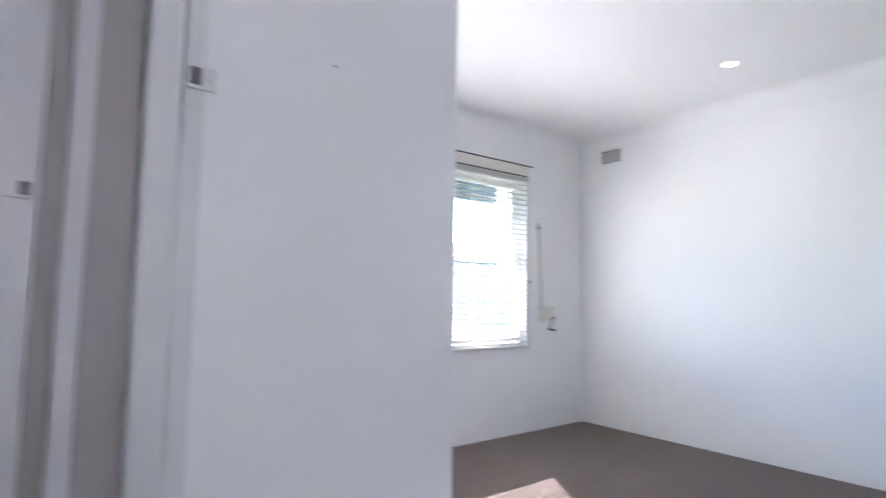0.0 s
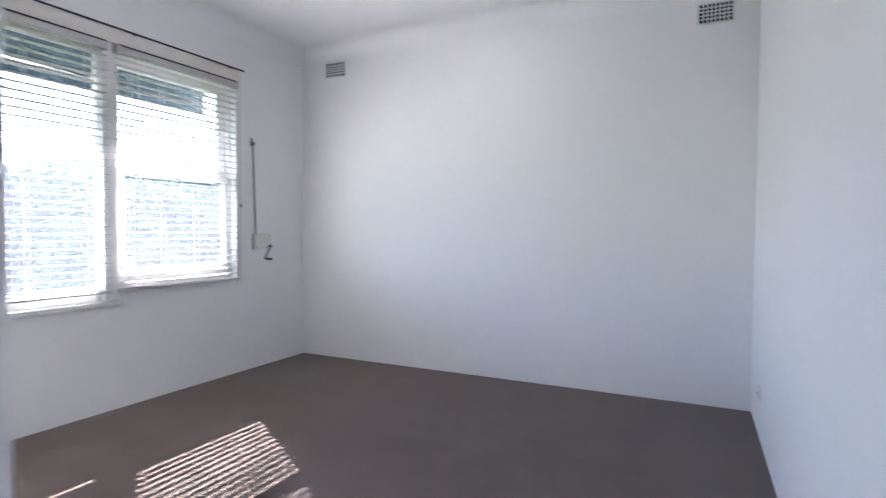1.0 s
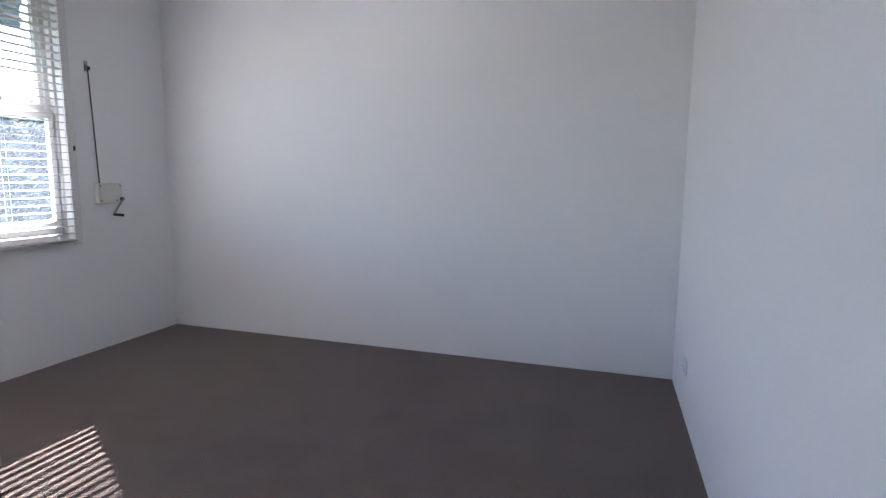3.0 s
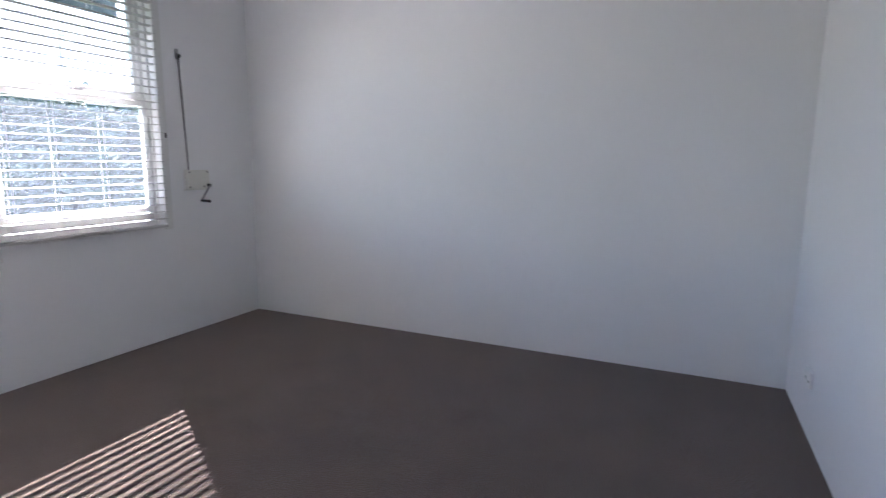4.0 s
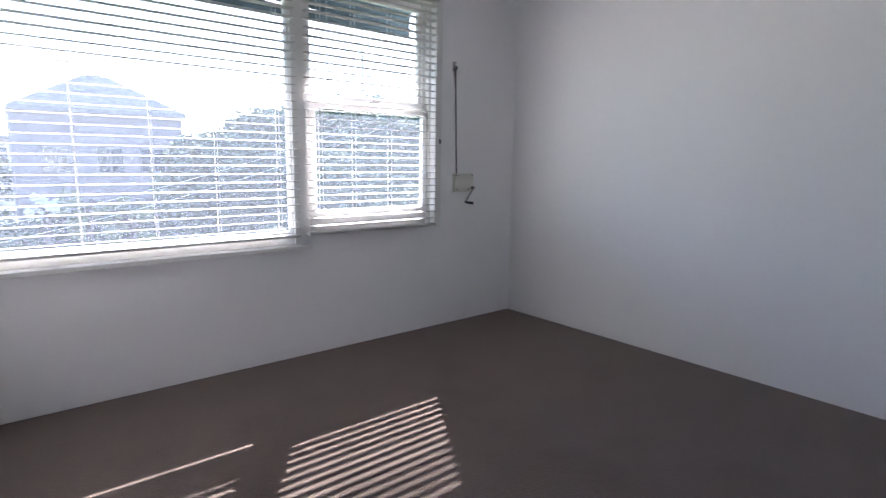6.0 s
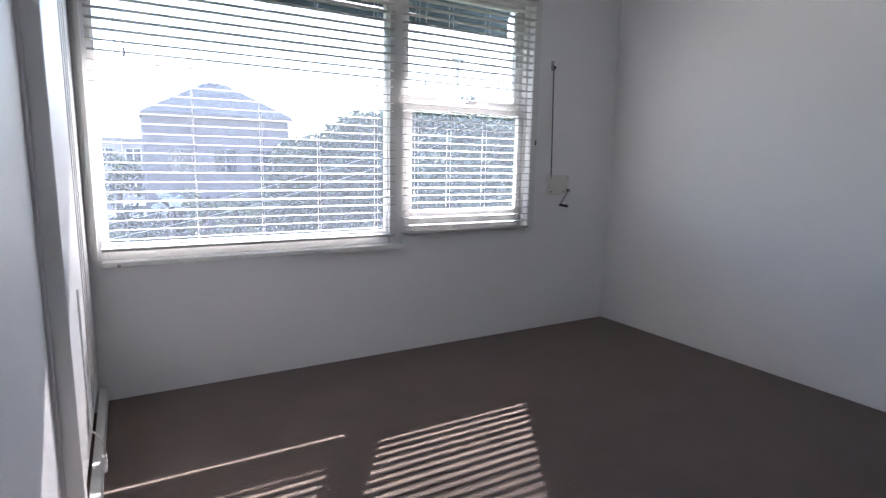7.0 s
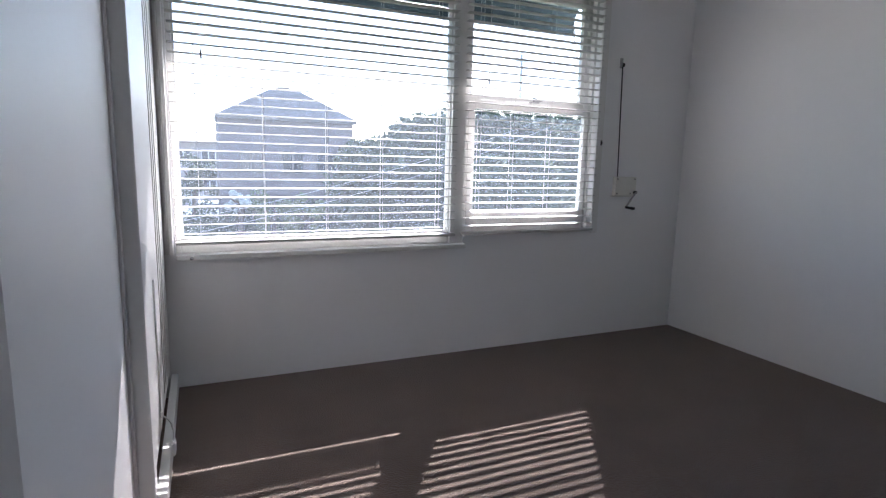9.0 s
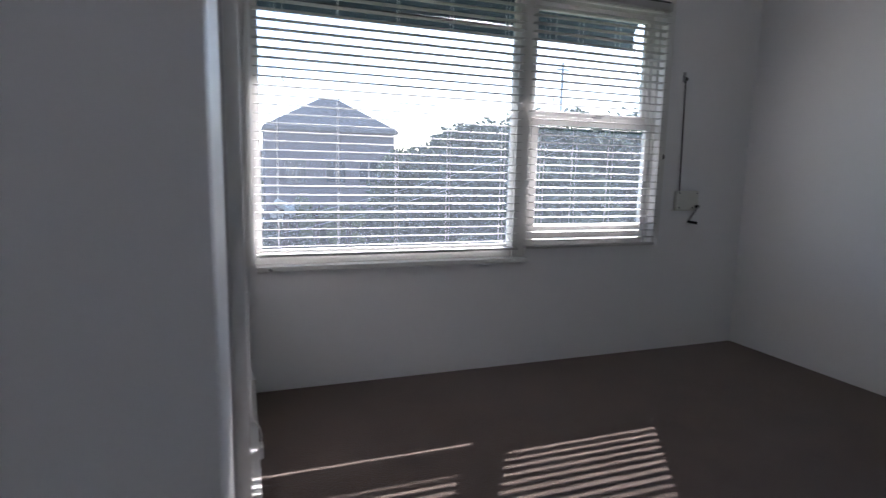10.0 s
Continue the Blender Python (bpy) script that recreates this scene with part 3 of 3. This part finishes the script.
def hip_roof(bm, x0, x1, y0, y1, z0, z1, ridge):
    mx, my = (x0 + x1) / 2, (y0 + y1) / 2
    lo = [bm.verts.new(p) for p in ((x0, y0, z0), (x1, y0, z0), (x1, y1, z0), (x0, y1, z0))]
    fl = [bm.verts.new((v.co.x, v.co.y, z0 - 0.22)) for v in lo]
    top = [bm.verts.new((mx - ridge / 2, my, z1)), bm.verts.new((mx + ridge / 2, my, z1))]
    bm.faces.new((lo[0], lo[1], top[1], top[0]))
    bm.faces.new((lo[2], lo[3], top[0], top[1]))
    bm.faces.new((lo[1], lo[2], top[1]))
    bm.faces.new((lo[3], lo[0], top[0]))
    for i in range(4):
        bm.faces.new((lo[i], fl[i], fl[(i + 1) % 4], lo[(i + 1) % 4]))
    bm.faces.new(fl)
    return bm


def house():
    h = thing("house", "brick house with a hipped tile roof, across the yard", "house", (1.1, 27, G))
    part("wall", boxes((-3.45, 3.45, 0.1, 3.0, 0, 6.4)), BRICK, h)
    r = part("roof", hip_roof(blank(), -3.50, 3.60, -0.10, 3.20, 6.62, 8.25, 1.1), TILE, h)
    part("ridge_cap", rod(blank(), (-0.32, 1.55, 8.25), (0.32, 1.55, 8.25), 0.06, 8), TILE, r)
    for x in (-1.9, 0.2, 2.0):
        far_window(h, x, 0.1, 4.3, 1.1, 1.2, TILE)
    for x in (-1.9, 1.6):
        far_window(h, x, 0.1, 1.6, 1.5, 1.3, TILE)
    part("gutter", boxes((-3.52, 3.62, -0.20, -0.105, 6.42, 6.52)), TILE, h)


house()


def flats():
    h = thing("apartment_building", "grey-brown rendered two-storey building with dark windows, beyond the street", "building", (-4.5, 47, G))
    part("wall", boxes((-7, 6.0, 0, 9, 0, 5.6)), FLATWALL, h)
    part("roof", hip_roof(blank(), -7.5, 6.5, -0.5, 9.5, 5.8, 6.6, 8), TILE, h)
    for x in (-5.5, -3.6, -1.8, 0.1, 2.0, 3.9):
        for z in (4.4, 1.9):
            far_window(h, x, 0.0, z, 1.1, 1.3)


flats()


def leaves(rnd, count, centre, size, leaf, lumps):
    """Loose leaf cards in clumps, as vertex and face lists."""
    verts, faces = [], []
    cl = []
    for _ in range(lumps):
        while True:
            p = Vector((rnd.uniform(-1, 1), rnd.uniform(-1, 1), rnd.uniform(-1, 1)))
            if p.length < 1:
                break
        cl.append((p, rnd.uniform(0.22, 0.42)))
    for _ in range(count):
        p, r = rnd.choice(cl)
        q = p + Vector((rnd.gauss(0, 1), rnd.gauss(0, 1), rnd.gauss(0, 1))).normalized() * r * rnd.uniform(0.5, 1.0)
        c = Vector((centre[0] + q.x * size[0], centre[1] + q.y * size[1], centre[2] + q.z * size[2]))
        a = Vector((rnd.gauss(0, 1), rnd.gauss(0, 1), rnd.gauss(0, 1))).normalized()
        b = a.orthogonal().normalized()
        s = leaf * rnd.uniform(0.6, 1.4)
        k = len(verts)
        verts += [c - a * s, c + b * s * 0.45, c + a * s, c - b * s * 0.45]
        faces.append((k, k + 1, k + 2, k + 3))
    return verts, faces


def tree(name, label, x, y, height, size, count, leaf, mat, seed, lumps=26):
    rnd = random.Random(seed)
    t = thing(name, label, name, (x, y, G))
    bm = blank()
    base = height - size[2] * 1.05
    rod(bm, (0, 0, -0.1), (0.1, 0, base), 0.20, 9, 0.13)
    for i in range(6):
        w = math.tau * i / 6 + rnd.uniform(-0.3, 0.3)
        rod(bm, (0.1, 0, base - 0.4 + 0.1 * i), (math.cos(w) * size[0] * 0.6, math.sin(w) * size[1] * 0.6, base + size[2] * rnd.uniform(0.1, 0.7)), 0.09, 7, 0.03)
    part("trunk", bm, BARK, t)
    me = bpy.data.meshes.new("crown")
    me.from_pydata(*(lambda v, f: (v, [], f))(*leaves(rnd, count, (0, 0, height - size[2]), size, leaf, lumps)))
    me.materials.append(mat)
    c = new("crown", me)
    c.parent = t
    return t


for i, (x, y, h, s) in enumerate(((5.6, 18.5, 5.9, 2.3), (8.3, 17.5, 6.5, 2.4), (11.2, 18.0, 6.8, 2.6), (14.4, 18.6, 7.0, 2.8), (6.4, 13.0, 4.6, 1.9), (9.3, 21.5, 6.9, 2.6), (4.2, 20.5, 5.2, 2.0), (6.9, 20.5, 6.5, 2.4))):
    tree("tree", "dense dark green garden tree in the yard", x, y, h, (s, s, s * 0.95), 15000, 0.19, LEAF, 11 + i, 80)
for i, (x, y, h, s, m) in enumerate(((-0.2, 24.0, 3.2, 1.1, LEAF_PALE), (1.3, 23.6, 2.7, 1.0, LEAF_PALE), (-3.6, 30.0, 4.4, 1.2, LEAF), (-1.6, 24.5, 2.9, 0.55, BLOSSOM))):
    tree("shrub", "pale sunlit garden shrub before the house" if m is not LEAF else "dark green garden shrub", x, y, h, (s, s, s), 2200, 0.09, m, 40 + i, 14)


def car():
    c = thing("car", "white parked car on the street", "car", (-2.6, 38.2, G + 0.02))
    bm = blank()
    box(bm, -2.1, 2.1, -0.85, 0.85, 0.32, 0.85, 0.14)
    part("body", bm, CARPAINT, c, smooth=True)
    bm = blank()
    box(bm, -1.25, 1.15, -0.74, 0.74, 0.80, 1.42, 0.20)
    part("cabin", bm, CARPAINT, c, smooth=True)
    part("side_window", boxes((-1.0, 0.95, -0.752, -0.742, 0.95, 1.27), bevel=0.004), FARGLASS, c)
    for x in (-1.35, 1.35):
        for y in (-0.80, 0.80):
            part("wheel", rod(blank(), (x, y - 0.1, 0.31), (x, y + 0.1, 0.31), 0.31, 20), TYRE, c)


car()


def hedge(label, y, x0, step, n, tall, seed):
    rnd = random.Random(seed)
    me = bpy.data.meshes.new("hedge")
    verts, faces = [], []
    for k in range(n):
        v, f = leaves(rnd, 2600, (x0 + step * k, y + rnd.uniform(-0.3, 0.3), G + tall * 0.42), (step * 0.75, 0.8, tall * 0.5 + rnd.uniform(-0.15, 0.2)), 0.10, 24)
        first = len(verts)
        verts += v
        faces += [tuple(i + first for i in q) for q in f]
    me.from_pydata(verts, [], faces)
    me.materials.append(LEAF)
    tagged(new("hedge", me), label, "hedge", kind="stuff")


hedge("dark green garden hedge before the house", 25.2, -5.5, 2.3, 9, 2.4, 77)
hedge("tall dark hedge along the yard below the window", 12.5, -3.4, 1.7, 11, 2.7, 78)


def service_wires():
    for n, (dz, sag) in enumerate(((0.0, 0.75), (-0.28, 0.85))):
        w = thing("service_wire", "pale overhead service cable sagging across the yard", "cable", (0, 12, 0), "overhead cables")
        bm = blank()
        a, b = Vector((-9.0, 0, -1.2 + dz)), Vector((9.5, 0.0, 3.7 + dz))
        pts = [a.lerp(b, i / 30) - Vector((0, 0, 4 * sag * (i / 30) * (1 - i / 30))) for i in range(31)]
        for p, q in zip(pts, pts[1:]):
            rod(bm, p, q, 0.0045, 5)
        part("wire", bm, CORD, w)


service_wires()
pole = thing("antenna_mast", "thin grey mast on a far roof", "mast", (16.9, 30, G))
part("mast", rod(blank(), (0, 0, 0), (0, 0, 11.8), 0.16, 10, 0.09), STEEL, pole)
part("crossarm", boxes((-0.5, 0.5, -0.05, 0.05, 11.3, 11.4)), STEEL, pole)
